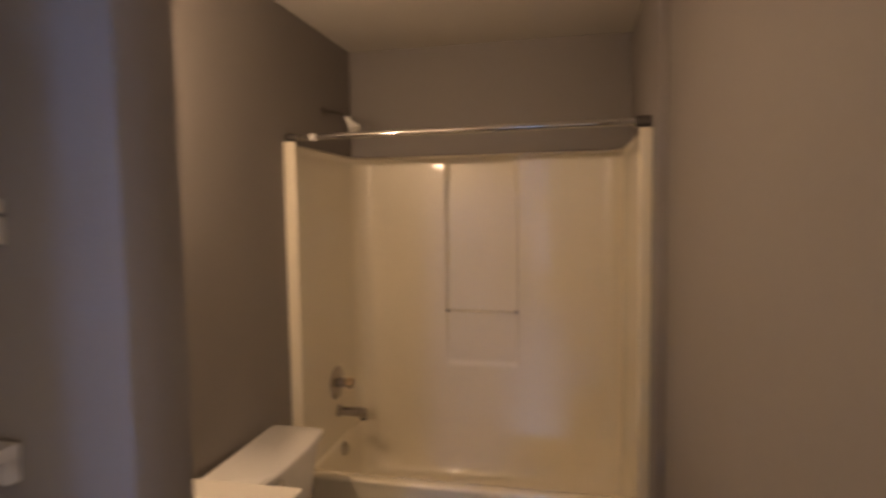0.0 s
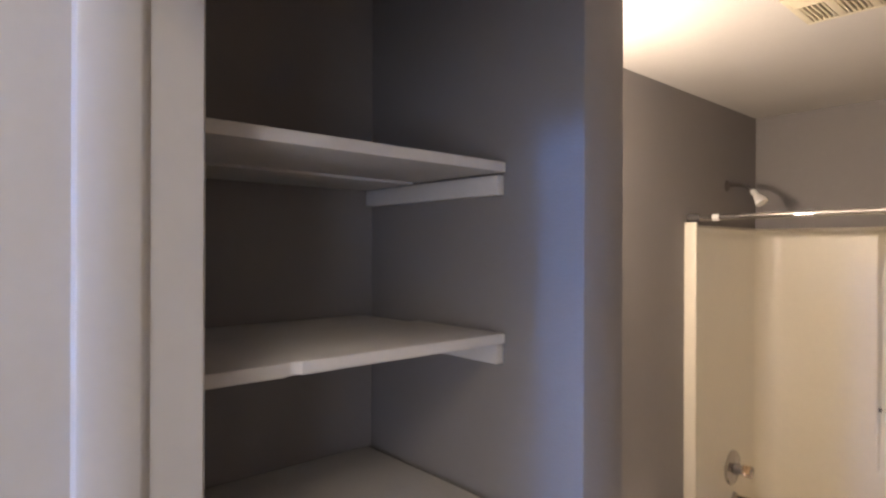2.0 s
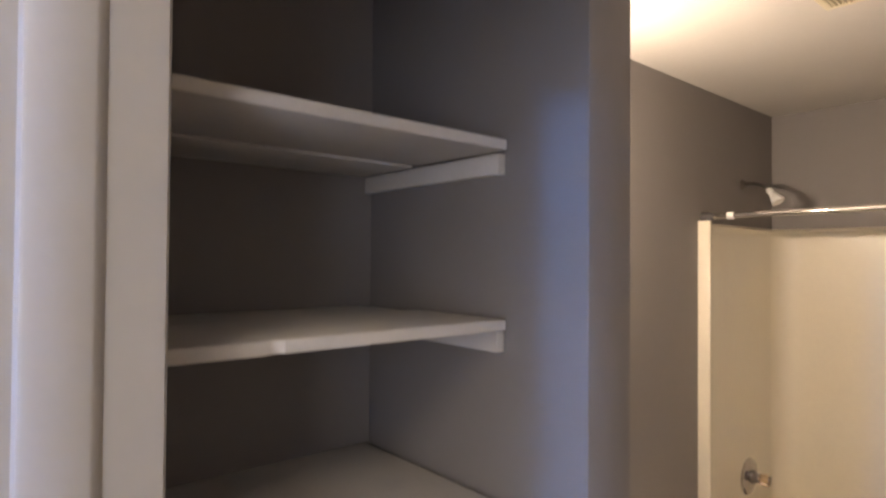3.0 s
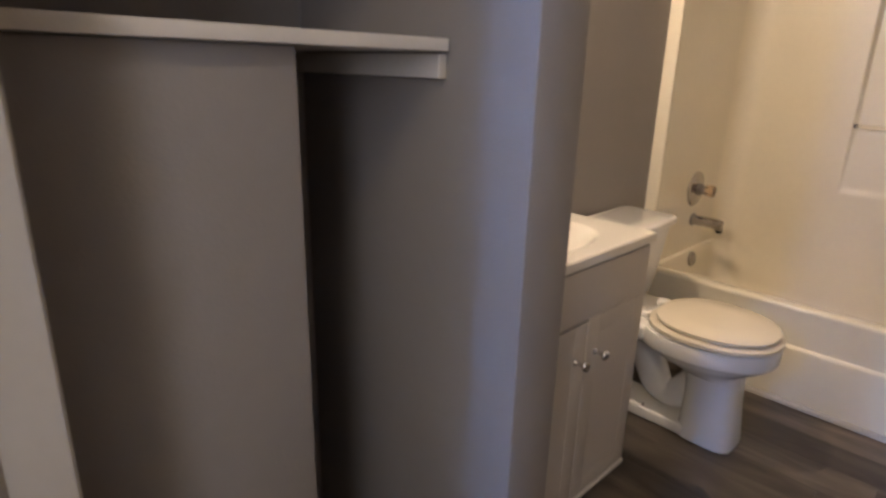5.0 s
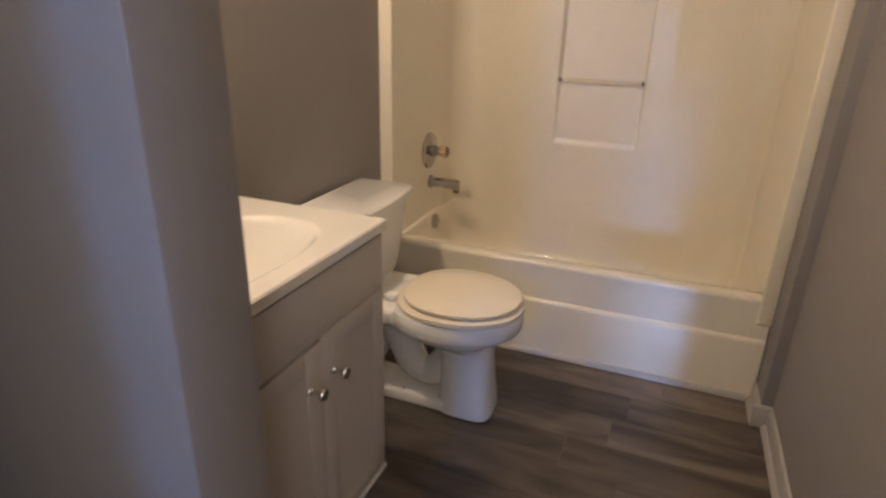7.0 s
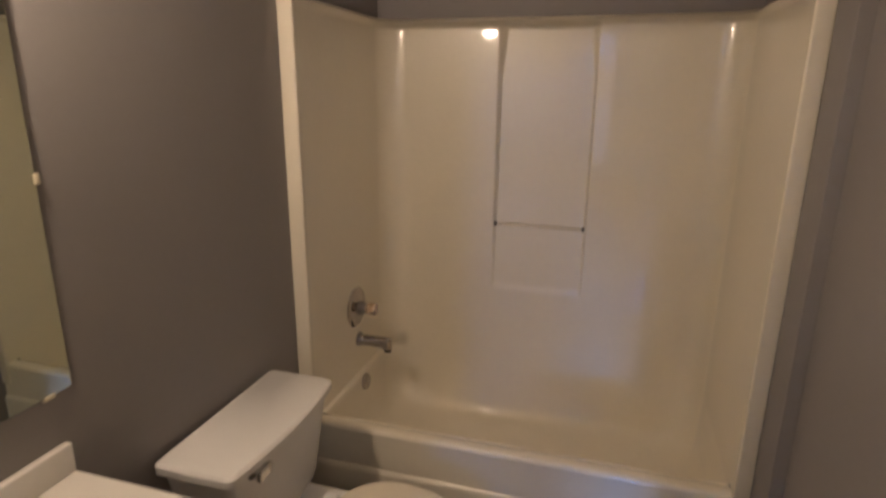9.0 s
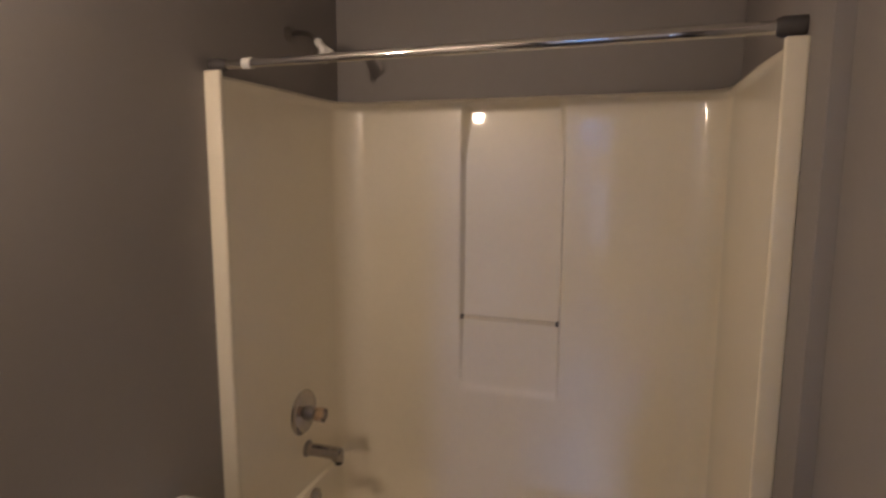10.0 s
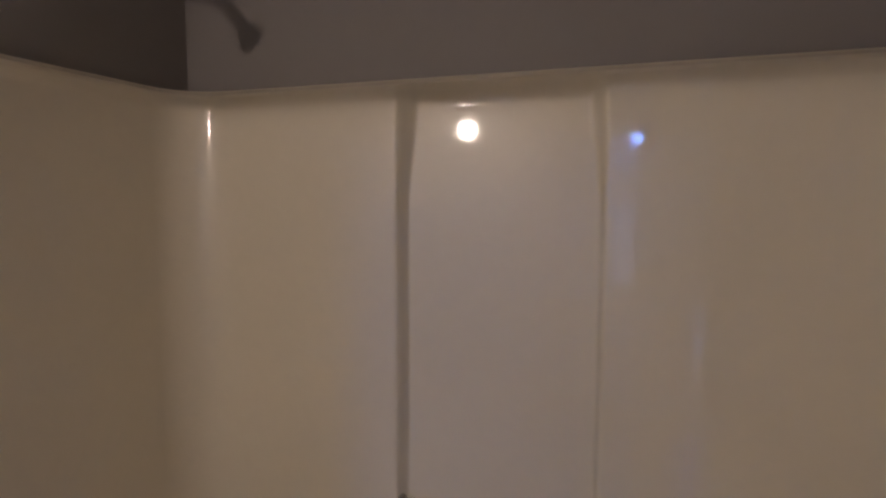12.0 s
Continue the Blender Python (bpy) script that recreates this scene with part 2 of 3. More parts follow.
box(JAMB_R + 0.019, X_ROOM + 0.12, ENTRY0, ENTRY1, 0, H, bm=bm)
box(JAMB_L - 0.019, JAMB_R + 0.019, ENTRY0, ENTRY1, 2.06, H, bm=bm)
solid("wall_entry", bm, WALL, "grey painted wall with the doorway", "wall", "structure", False)
# hall walls out of view, guessed so that they contain the added light
solid("wall_hall_left", box(0.49, 0.61, WINDOW_Y, -2.53, 0, H), HALLWALL, "unseen pale painted hall wall, added to contain and shape light", "wall", "structure", False)
solid("wall_hall_return", box(X_ROOM + 0.12, 3.0, ENTRY0, ENTRY0 + 0.12, 0, H), HALLWALL, "unseen pale painted hall wall, added to contain and shape light", "wall", "structure", False)
# unseen far wall; its openings are cut to shape the lamps behind it
bm = box(0.95, BEAM0, -3.52, -3.4, 0, H)
# low gap, cut only to trim the apron beam
box(BEAM0, BEAM1, -3.52, -3.4, BEAM_Z, H, bm=bm)
box(BEAM1, 1.6, -3.52, -3.4, 0, H, bm=bm)
box(2.12, 3.0, -3.52, -3.4, 0, H, bm=bm)
box(1.6, 2.12, -3.52, -3.4, 0, 1.1, bm=bm)
box(1.6, 2.12, -3.52, -3.4, 2.06, H, bm=bm)
box(0.61, 0.95, -3.52, -3.4, 2.25, H, bm=bm)
solid("wall_hall_far", bm, HALLWALL, "unseen pale painted hall wall, added to contain and shape light", "wall", "structure")
bm = box(3.0, 3.12, -3.52, ENTRY0 + 0.12, 0, H)
solid("wall_hall_right", bm, HALLWALL, "unseen pale painted hall wall, added to contain and shape light", "wall", "structure", False)
# unseen wall, added beside the blue globe and the end lamp
solid("wall_globe_side", box(1.3, 1.42, WINDOW_Y, -3.52, 0, H), HALLWALL, "unseen pale painted wall, added to close in the blue globe", "wall", "structure", False)
# end wall and window are unseen, assumed here to hold the daylight lamp
wx0, wx1, wz0, wz1 = WINDOW_X - 0.14, WINDOW_X + 0.14, 0.1, 1.86
bm = box(0.49, wx0, WINDOW_Y - 0.12, WINDOW_Y, 0, H)
box(wx1, 1.42, WINDOW_Y - 0.12, WINDOW_Y, 0, H, bm=bm)
box(wx0, wx1, WINDOW_Y - 0.12, WINDOW_Y, 0, wz0, bm=bm)
box(wx0, wx1, WINDOW_Y - 0.12, WINDOW_Y, wz1, H, bm=bm)
solid("wall_hall_end", bm, HALLWALL, "unseen pale painted wall holding the assumed window", "wall", "structure", False)
win = tagged(new("window_1"), "assumed, unseen narrow white-framed window at the hall's end", "window", "", "structure")
win.location = (WINDOW_X, WINDOW_Y, wz0)
bm = box(wx0, wx0 + 0.03, WINDOW_Y - 0.09, WINDOW_Y - 0.03, wz0, wz1)
box(wx1 - 0.03, wx1, WINDOW_Y - 0.09, WINDOW_Y - 0.03, wz0, wz1, bm=bm)
box(wx0 + 0.03, wx1 - 0.03, WINDOW_Y - 0.09, WINDOW_Y - 0.03, wz0, wz0 + 0.03, bm=bm)
box(wx0 + 0.03, wx1 - 0.03, WINDOW_Y - 0.09, WINDOW_Y - 0.03, wz1 - 0.03, wz1, bm=bm)
part("window_frame", bm, TRIM, win, smooth=False)
pane = part("pane", box(wx0 + 0.03, wx1 - 0.03, WINDOW_Y - 0.065, WINDOW_Y - 0.059, wz0 + 0.03, wz1 - 0.03), PANE, win, smooth=False)
pane.visible_shadow = False

# unseen walls, added to close in the apron beam lamp
solid("wall_beam_end", box(1.42, 3.12, -5.8, -5.68, 0, H), HALLWALL, "unseen pale painted wall, added to close in the beam lamp", "wall", "structure", False)
solid("wall_beam_side", box(3.0, 3.12, -5.68, -3.52, 0, H), HALLWALL, "unseen pale painted wall, added to close in the beam lamp", "wall", "structure", False)
# unseen pale floor, added to bounce light up into the closet
solid("hall_bounce_floor", box(0.45, 3.1, -6.3, ENTRY0 - 0.03, -0.0055, 0.004), BOUNCE_FLOOR, "unseen pale beige hall floor, added to bounce light", "carpet", "structure", False)

# doorway: jambs with stops, and casings on the hall side
door = tagged(new("doorway_trim"), "white painted door jamb with stop and casing", "door frame", "", "structure")
door.location = (JAMB_L, ENTRY1, 0)


def jamb(x, s):
    return prism([(x, ENTRY1 + 0.002), (x + s * 0.003, ENTRY1 - 0.001), (x + s * 0.003, -2.348), (x + s * 0.006, -2.35), (x + s * 0.0135, -2.357), (x + s * 0.0145, -2.36), (x + s * 0.0145, -2.406), (x + s * 0.013, -2.409), (x + s * 0.006, -2.412), (x + s * 0.005, -2.525), (x - s * 0.019, -2.525), (x - s * 0.019, ENTRY1 + 0.002)], 0, 2.06)


part("jamb", jamb(JAMB_L - 0.003, 1), TRIM, door)
part("jamb", jamb(JAMB_R + 0.003, -1), TRIM, door)
part("head_jamb", box(JAMB_L + 0.02, JAMB_R - 0.02, ENTRY0, ENTRY1, 2.03, 2.06, 0.003), TRIM, door)


def casing(x, s):
    return prism([(x, ENTRY0 - 0.001), (x, ENTRY0 - 0.009), (x - s * 0.012, ENTRY0 - 0.014), (x - s * 0.03, ENTRY0 - 0.012), (x - s * 0.045, ENTRY0 - 0.019), (x - s * 0.055, ENTRY0 - 0.019), (x - s * 0.055, ENTRY0 - 0.001)], 0, 2.1)


part("casing", casing(JAMB_R + 0.024, -1), TRIM, door)

# baseboard along the right wall, with the little step beside the tub
base = tagged(new("baseboard"), "white painted wooden baseboard with a rounded shoe", "baseboard", "", "structure")
base.location = (X_ROOM, -1, 0)


def board(x, y0, y1):
    prof = [(x - 0.001, 0.002), (x - 0.026, 0.002), (x - 0.025, 0.012), (x - 0.018, 0.02), (x - 0.013, 0.024), (x - 0.012, 0.07), (x - 0.008, 0.08), (x - 0.001, 0.083)]
    return prism(prof, y0, y1, axis="y")


part("board", board(X_ROOM, ENTRY1 + 0.02, -0.178), TRIM, base)
part("board", board(X_TUB, -0.152, -0.018), TRIM, base)
part("corner_return", box(X_TUB - 0.026, X_ROOM - 0.001, -0.177, -0.153, 0.002, 0.081, 0.004), TRIM, base)

# ---- tub and shower unit ----
IN_L, IN_R, IN_B = 0.052, 1.458, 0.73
RIM, TOP, LIP = 0.395, 1.859, 1.85
REC0, REC1, REC_Z0, REC_Z1 = 0.545, 0.94, 0.732, 1.85
unit = thing("tub_shower_unit", (0.76, 0, 0), "cream one-piece fibreglass tub and shower surround", "bathtub")


def wall_path():
    """Points and outward normals round the three inner walls of the surround."""
    r = 0.1
    out = []
    for i in range(13):
        out.append(((IN_L, 0.008 + (IN_B - r - 0.008) * i / 12), (-1, 0)))
    for i in range(1, 11):
        a = math.pi - math.pi / 2 * i / 10
        out.append(((IN_L + r + r * math.cos(a), IN_B - r + r * math.sin(a)), (math.cos(a), math.sin(a))))
    n = 400
    for i in range(1, n):
        out.append(((IN_L + r + (IN_R - IN_L - 2 * r) * i / n, IN_B), (0, 1)))
    for i in range(0, 11):
        a = math.pi / 2 - math.pi / 2 * i / 10
        out.append(((IN_R - r + r * math.cos(a), IN_B - r + r * math.sin(a)), (math.cos(a), math.sin(a))))
    for i in range(1, 13):
        out.append(((IN_R, IN_B - r - (IN_B - r - 0.008) * i / 12), (1, 0)))
    return out


def surround():
    bm = bmesh.new()
    zs = [RIM + 0.004 + 0.011 * i for i in range(5)] + [0.46 + i * (1.78 - 0.46) / 110 for i in range(111)] + [1.79, 1.80, 1.81, 1.818, 1.826, 1.834, 1.84, 1.843, 1.846, 1.848, LIP]
    rows = []
    for z in zs:
        row = []
        for (x, y), (nx, ny) in wall_path():
            d = 0.0
            # the shallow soap recess
            side = 0.014 + 0.022 * smooth_step(1.6, 1.82, z)
            ux = smooth_step(REC0, REC0 + side, x) * (1 - smooth_step(REC1 - side, REC1, x))
            uz = (0.24 + 0.76 * smooth_step(REC_Z0, 1.2, z)) * smooth_step(REC_Z0 - 0.014, REC_Z0 + 0.016, z) * (1 - smooth_step(REC_Z1 - 0.04, REC_Z1, z))
            if ny > 0.99:
                d += 0.038 * ux * uz
                # slender beads beside the rounded corners
                for xr in (IN_L + 0.09, IN_R - 0.093):
                    d -= 0.0028 * math.exp(-((x - xr) / 0.004) ** 2) * (1 - smooth_step(1.77, 1.82, z)) * smooth_step(0.42, 0.5, z)
            # a rolled lip at the top and the cove that meets the tub's rim
            d -= 0.012 * smooth_step(1.815, 1.836, z) * min(1, 3 * max(0, y) / IN_B)
            d += 0.014 * smooth_step(1.838, LIP, z)
            row.append(bm.verts.new((x + nx * d, y + ny * d, z)))
        rows.append(row)
    # the top ledge back to the plaster
    row = []
    for (x, y), (nx, ny) in wall_path():
        row.append(bm.verts.new((min(max(x + nx * 0.09, 0.003), X_TUB - 0.003), min(y + ny * 0.09, BACK - 0.003), LIP + 0.002)))
    rows.append(row)
    for a, b in zip(rows, rows[1:]):
        for i in range(len(a) - 1):
            bm.faces.new((a[i], a[i + 1], b[i + 1], b[i]))
    return bm


part("surround_wall", surround(), FIBER, unit)
part("front_flange", box(-0.001, IN_L + 0.002, -0.008, 0.012, 0.3, TOP + 0.004, 0.006, seg=3), FIBER, unit, "pale cream upright front edge")
part("front_flange", box(IN_R - 0.002, X_TUB + 0.001, -0.008, 0.012, 0.3, TOP + 0.004, 0.006, seg=3), FIBER, unit, "pale cream upright front edge")


def tub_ring(inset, front, r, z, ledge=0.018):
    """A rounded rectangle inside the tub's walls, n points to a corner and to a side."""
    x0, x1, y0, y1 = IN_L + inset + ledge, IN_R - inset, front, IN_B - inset
    q = min(r, 0.012 + 2 * inset)
    corners = ((x1 - r, y1 - r, 0, r), (x0 + r, y1 - r, 90, r), (x0 + q, y0 + q, 180, q), (x1 - q, y0 + q, 270, q))
    pts = []
    for k, (cx, cy, a0, rr) in enumerate(corners):
        arc = [Vector((cx + rr * math.cos(radians(a0 + 9 * i)), cy + rr * math.sin(radians(a0 + 9 * i)), z)) for i in range(11)]
        nx, ny, na, nr = corners[(k + 1) % 4]
        end = Vector((nx + nr * math.cos(radians(na)), ny + nr * math.sin(radians(na)), z))
        pts += arc + [arc[-1].lerp(end, i / 12) for i in range(1, 12)]
    return pts


def basin():
    rings = [tub_ring(0.0, 0.05, 0.1, RIM + 0.004, 0), tub_ring(0.0, 0.05, 0.1, RIM + 0.003, 0.008), tub_ring(0.0, 0.05, 0.1, RIM - 0.001, 0.0145), tub_ring(0.0, 0.051, 0.1, RIM - 0.01, 0.0175), tub_ring(0.001, 0.052, 0.1, RIM - 0.03), tub_ring(0.006, 0.06, 0.102, 0.3), tub_ring(0.014, 0.07, 0.106, 0.22), tub_ring(0.026, 0.084, 0.115, 0.165),
             tub_ring(0.05, 0.108, 0.13, 0.125), tub_ring(0.09, 0.14, 0.14, 0.1), tub_ring(0.15, 0.2, 0.14, 0.088), tub_ring(0.24, 0.3, 0.1, 0.083)]
    return loft(rings[::-1], cap=False)


bm = basin()
bm.verts.ensure_lookup_table()
bm.faces.new(bm.verts[:88])
part("basin", bm, FIBER, unit)
bm = prism([(-0.004, RIM - 0.024), (-0.004, RIM - 0.012), (-0.001, RIM - 0.004), (0.006, RIM + 0.001), (0.018, RIM + 0.003), (0.036, RIM + 0.003), (0.046, RIM), (0.052, RIM - 0.008), (0.0545, RIM - 0.024)], 0.006, X_TUB - 0.006, axis="x")
part("rim", bm, FIBER, unit, "rounded front rim")
# apron: the upper half set back over a stepped lower half
bm = prism([(0.03, 0.006), (-0.012, 0.006), (-0.013, 0.225), (-0.011, 0.232), (-0.006, 0.238), (-0.001, 0.242), (0.0, 0.25), (0.0, RIM - 0.03), (0.001, RIM - 0.02), (0.03, RIM - 0.02)], 0.004, X_TUB - 0.004, axis="x")
part("apron", bm, FIBER, unit)
bm = prism([(-0.013, 0.003), (-0.03, 0.003), (-0.028, 0.012), (-0.022, 0.019), (-0.014, 0.022)], 0.02, X_TUB - 0.028, axis="x")
tagged(solid("tub_shoe_moulding", bm, TRIM, "white quarter-round moulding along the tub's foot", "trim", "structure"))

bar = thing("towel_bar", (0.745, 0.735, 1.018), "clear acrylic bar across the soap recess", "towel bar")
part("rod", tube([(REC0 + 0.014, 0.728, 1.018), (REC1 - 0.012, 0.728, 1.018)], 0.008), ACRYLIC, bar, "clear acrylic rod")
for x in (REC0 + 0.013, REC1 - 0.013):
    part("end_socket", box(x - 0.006, x + 0.006, 0.718, 0.742, 1.008, 1.028, 0.004), DARK_CHROME, bar, "tarnished end socket")

# shower curtain rod
rod = thing("shower_curtain_rod", (0.76, 0.03, 1.888), "polished chrome tension rod across the tub opening", "curtain rod")
part("tube", tube([(0.02, 0.03, 1.881), (0.8, 0.03, 1.885)], 0.0125, seg=20), CHROME, rod)
part("inner_tube", tube([(0.7, 0.03, 1.8845), (X_TUB - 0.02, 0.03, 1.889)], 0.0145, seg=20), CHROME, rod)
part("collar", turned([(0.0148, -0.014), (0.0158, -0.012), (0.0158, 0.012), (0.0148, 0.014)], Matrix.Translation((0.124, 0.03, 1.8815)) @ pose(0, 0, 0, 0, 90, 0)), PLASTIC, rod, "white plastic collar")
part("end_cap", turned([(0.021, 0.0), (0.021, 0.02), (0.016, 0.045), (0.014, 0.05)], Matrix.Translation((0.004, 0.03, 1.881)) @ pose(0, 0, 0, 0, 90, 0)), RUBBER, rod, "dark rubber end cap")
part("end_cap", turned([(0.022, 0.0), (0.022, 0.045), (0.018, 0.055), (0.0155, 0.058)], Matrix.Translation((X_TUB - 0.002, 0.03, 1.889)) @ pose(0, 0, 0, 0, -90, 0)), RUBBER, rod, "dark rubber end cap")

# shower head on its arm
head = thing("wall_shower", (0, 0.44, 2.055), "white shower head on a chrome arm", "shower head")
part("wall_flange", turned([(0.028, 0), (0.028, 0.004), (0.018, 0.012), (0.012, 0.016)], Matrix.Translation((0.0, 0.44, 2.055)) @ pose(0, 0, 0, 0, 90, 0)), STEEL, head, "dull steel wall flange")
arm = bend((0.0, 0.44, 2.055), (0.085, 0.43, 2.065), (0.125, 0.42, 2.02), 10)
part("arm", tube(arm, 0.009), STEEL, head)
m = look((0.122, 0.421, 2.025), (0.175, 0.412, 1.955))
part("nozzle", turned([(0.010, 0.0), (0.0145, -0.006), (0.0145, -0.022), (0.012, -0.026), (0.017, -0.04), (0.026, -0.062), (0.029, -0.075), (0.028, -0.08), (0.02, -0.082)], m), PLASTIC, head, "white plastic nozzle")

# mixing valve, spout and overflow
valve = thing("shower_valve", (0.052, 0.378, 0.7), "chrome shower valve plate with amber acrylic knob", "valve")
mv = Matrix.Translation((IN_L - 0.002, 0.378, 0.7)) @ pose(0, 0, 0, 0, 90, 0)
part("escutcheon", turned([(0.083, 0.0), (0.084, 0.004), (0.078, 0.01), (0.06, 0.014), (0.034, 0.016), (0.03, 0.018)], mv, seg=40), DARK_CHROME, valve)
part("stem", turned([(0.028, 0.014), (0.028, 0.032), (0.021, 0.04), (0.018, 0.05)], mv), STEEL, valve)
knob_rings = []
for h, r in ((0.05, 0.018), (0.055, 0.024), (0.08, 0.027), (0.09, 0.025), (0.095, 0.016)):
    knob_rings.append([mv @ Vector(((r + 0.0025 * math.cos(6 * 2 * math.pi * i / 48)) * math.cos(2 * math.pi * i / 48), (r + 0.0025 * math.cos(6 * 2 * math.pi * i / 48)) * math.sin(2 * math.pi * i / 48), h)) for i in range(48)])
part("knob", loft(knob_rings), AMBER, valve, "amber tinted acrylic knob")

spout = thing("tub_spout", (0.052, 0.405, 0.555), "chrome tub spout over the tub", "faucet")
rings = []
for i in range(15):
    t = i / 14
    x = IN_L - 0.002 + 0.15 * t
    hw, top, bot = 0.024 if t < 0.93 else 0.018, 0.57 - (0.006 if t > 0.93 else 0), 0.524 - (0.01 if t > 0.78 else 0)
    rings.append([Vector((x - 0.006 * abs(math.cos(a)) * (t > 0.95), 0.4 + hw * math.cos(a), (top + bot) / 2 + (top - bot) / 2 * math.sin(a))) for a in [2 * math.pi * k / 20 for k in range(20)]])
part("body", loft(rings), DARK_CHROME, spout)
part("wall_ring", turned([(0.031, 0.0), (0.031, 0.006), (0.026, 0.011)], Matrix.Translation((IN_L - 0.002, 0.4, 0.548)) @ pose(0, 0, 0, 0, 90, 0)), STEEL, spout)
# solid black plug, painted as the shaded inside of the outlet
part("outlet", turned([(0.014, 0.0), (0.014, 0.012)], Matrix.Translation((0.182, 0.4, 0.508))), DARK, spout, "black plug as the shade in the outlet")

over = thing("overflow_plate", (0.074, 0.406, 0.354), "chrome tub overflow plate with two screws", "overflow plate")
mo = Matrix.Translation((0.077, 0.406, 0.35)) @ pose(0, 0, 0, 0, 86, 0)
part("plate", turned([(0.036, -0.01), (0.036, 0.003), (0.03, 0.008), (0.012, 0.01)], mo, seg=32), DARK_CHROME, over)
for dz in (-0.018, 0.018):
    part("screw", turned([(0.004, 0.006), (0.004, 0.011), (0.002, 0.012)], mo @ Matrix.Translation((dz, 0, 0)), seg=10), STEEL, over)
drain = thing("tub_drain", (0.33, 0.39, 0.085), "round chrome drain in the tub floor", "drain")
part("ring", turned([(0.035, 0.0), (0.034, 0.004), (0.024, 0.003), (0.022, 0.001)], Matrix.Translation((0.33, 0.39, 0.0845))), CHROME, drain)

# ---- toilet ----
TY = -0.462
toilet = thing("toilet", (0.4, TY, 0), "white china toilet with closed bone-coloured lid", "toilet")
PY = TY + 0.012
rings = [oval(0.47, 0.66, PY, 0.086, 0.003, 44, 3.8), oval(0.469, 0.662, PY, 0.087, 0.018, 44, 3.8), oval(0.472, 0.657, PY, 0.083, 0.06, 44, 3.6), oval(0.474, 0.648, PY, 0.08, 0.15, 44, 3.4), oval(0.47, 0.644, PY, 0.08, 0.215, 44, 3.1), oval(0.458, 0.644, PY, 0.087, 0.25, 44, 2.8, 0.02),
         oval(0.417, 0.640, TY, 0.108, 0.275, 44, 2.4, 0.05), oval(0.382, 0.666, TY, 0.134, 0.295, 44, 2.3, 0.07), oval(0.347, 0.695, TY, 0.157, 0.313, 44, 2.2, 0.09), oval(0.322, 0.712, TY, 0.169, 0.326, 44, 2.2, 0.1), oval(0.318, 0.716, TY, 0.172, 0.331, 44, 2.2, 0.1), oval(0.301, 0.730, TY, 0.182, 0.338, 44, 2.2, 0.1), oval(0.297, 0.735, TY, 0.185, 0.346, 44, 2.2, 0.1), oval(0.297, 0.735, TY, 0.185, 0.39, 44, 2.2, 0.1), oval(0.301, 0.732, TY, 0.182, 0.396, 44, 2.2, 0.1), oval(0.309, 0.727, TY, 0.176, 0.398, 44, 2.2, 0.1)]
part("bowl", loft(rings), CHINA, toilet)
part("deck", box(0.045, 0.36, TY - 0.15, TY + 0.15, 0.335, 0.4, 0.02, seg=3), CHINA, toilet)
part("foot", box(0.1, 0.53, PY - 0.08, PY + 0.08, 0.002, 0.046, 0.01, seg=3), CHINA, toilet)
trap = bend((0.5, PY, 0.2), (0.42, PY, 0.04), (0.35, PY, 0.14), 12) + bend((0.335, PY, 0.17), (0.27, PY, 0.3), (0.2, PY, 0.18), 10) + bend((0.2, PY, 0.16), (0.17, PY, 0.1), (0.2, PY, 0.02), 6)
part("trapway", tube(trap, [0.052 + 0.005 * math.sin(i * 0.6) for i in range(len(trap))], seg=20), CHINA, toilet)
for s in (-1, 1):
    part("bolt", turned([(0.008, 0.05), (0.008, 0.058), (0.004, 0.066), (0.003, 0.075)], Matrix.Translation((0.345, PY + s * 0.062, -0.02)), seg=12), STEEL, toilet, "exposed brass floor bolt")
rings = [oval(0.330, 0.731, TY, 0.18, 0.4, 44, 2.2, 0.08), oval(0.324, 0.738, TY, 0.187, 0.405, 44, 2.2, 0.08), oval(0.324, 0.738, TY, 0.187, 0.416, 44, 2.2, 0.08), oval(0.332, 0.731, TY, 0.18, 0.4205, 44, 2.2, 0.08)]
part("seat", loft(rings), SEAT, toilet, "bone plastic seat")
rings = [oval(0.351, 0.716, TY, 0.166, 0.4265, 44, 2.2, 0.06), oval(0.344, 0.725, TY, 0.174, 0.430, 44, 2.2, 0.06), oval(0.344, 0.725, TY, 0.174, 0.438, 44, 2.2, 0.06), oval(0.356, 0.713, TY, 0.163, 0.444, 44, 2.2, 0.06), oval(0.438, 0.631, TY, 0.08, 0.4465, 44, 2.2, 0.06)]
lid = part("lid", loft(rings), SEAT, toilet, "bone plastic lid, closed")
for s in (-1, 1):
    part("hinge", box(0.292, 0.335, TY + s * 0.075 - 0.018, TY + s * 0.075 + 0.018, 0.399, 0.424, 0.007, seg=3), PLASTIC, toilet, "white plastic seat hinge")


def tank_ring(x0, x1, hw, z, bow, r=0.02, n=10):
    """A tank outline: flat back, bowed front, rounded corners."""
    pts = []
    for cx, cy, a0 in ((x1 - r, TY + hw - r, 0), (x0 + r, TY + hw - r, 90), (x0 + r, TY - hw + r, 180), (x1 - r, TY - hw + r, 270)):
        for i in range(n + 1):
            a = radians(a0 + 90 * i / n)
            pts.append(Vector((cx + r * math.cos(a), cy + r * math.sin(a), z)))
    out = []
    for i, p in enumerate(pts):
        out.append(p)
        if i == len(pts) - 1:
            for k in range(1, 12):
                t = k / 12
                out.append(p.lerp(pts[0], t))
    for p in out:
        if p.x > (x0 + x1) / 2:
            p.x += bow * (1 - ((p.y - TY) / hw) ** 2)
    return out


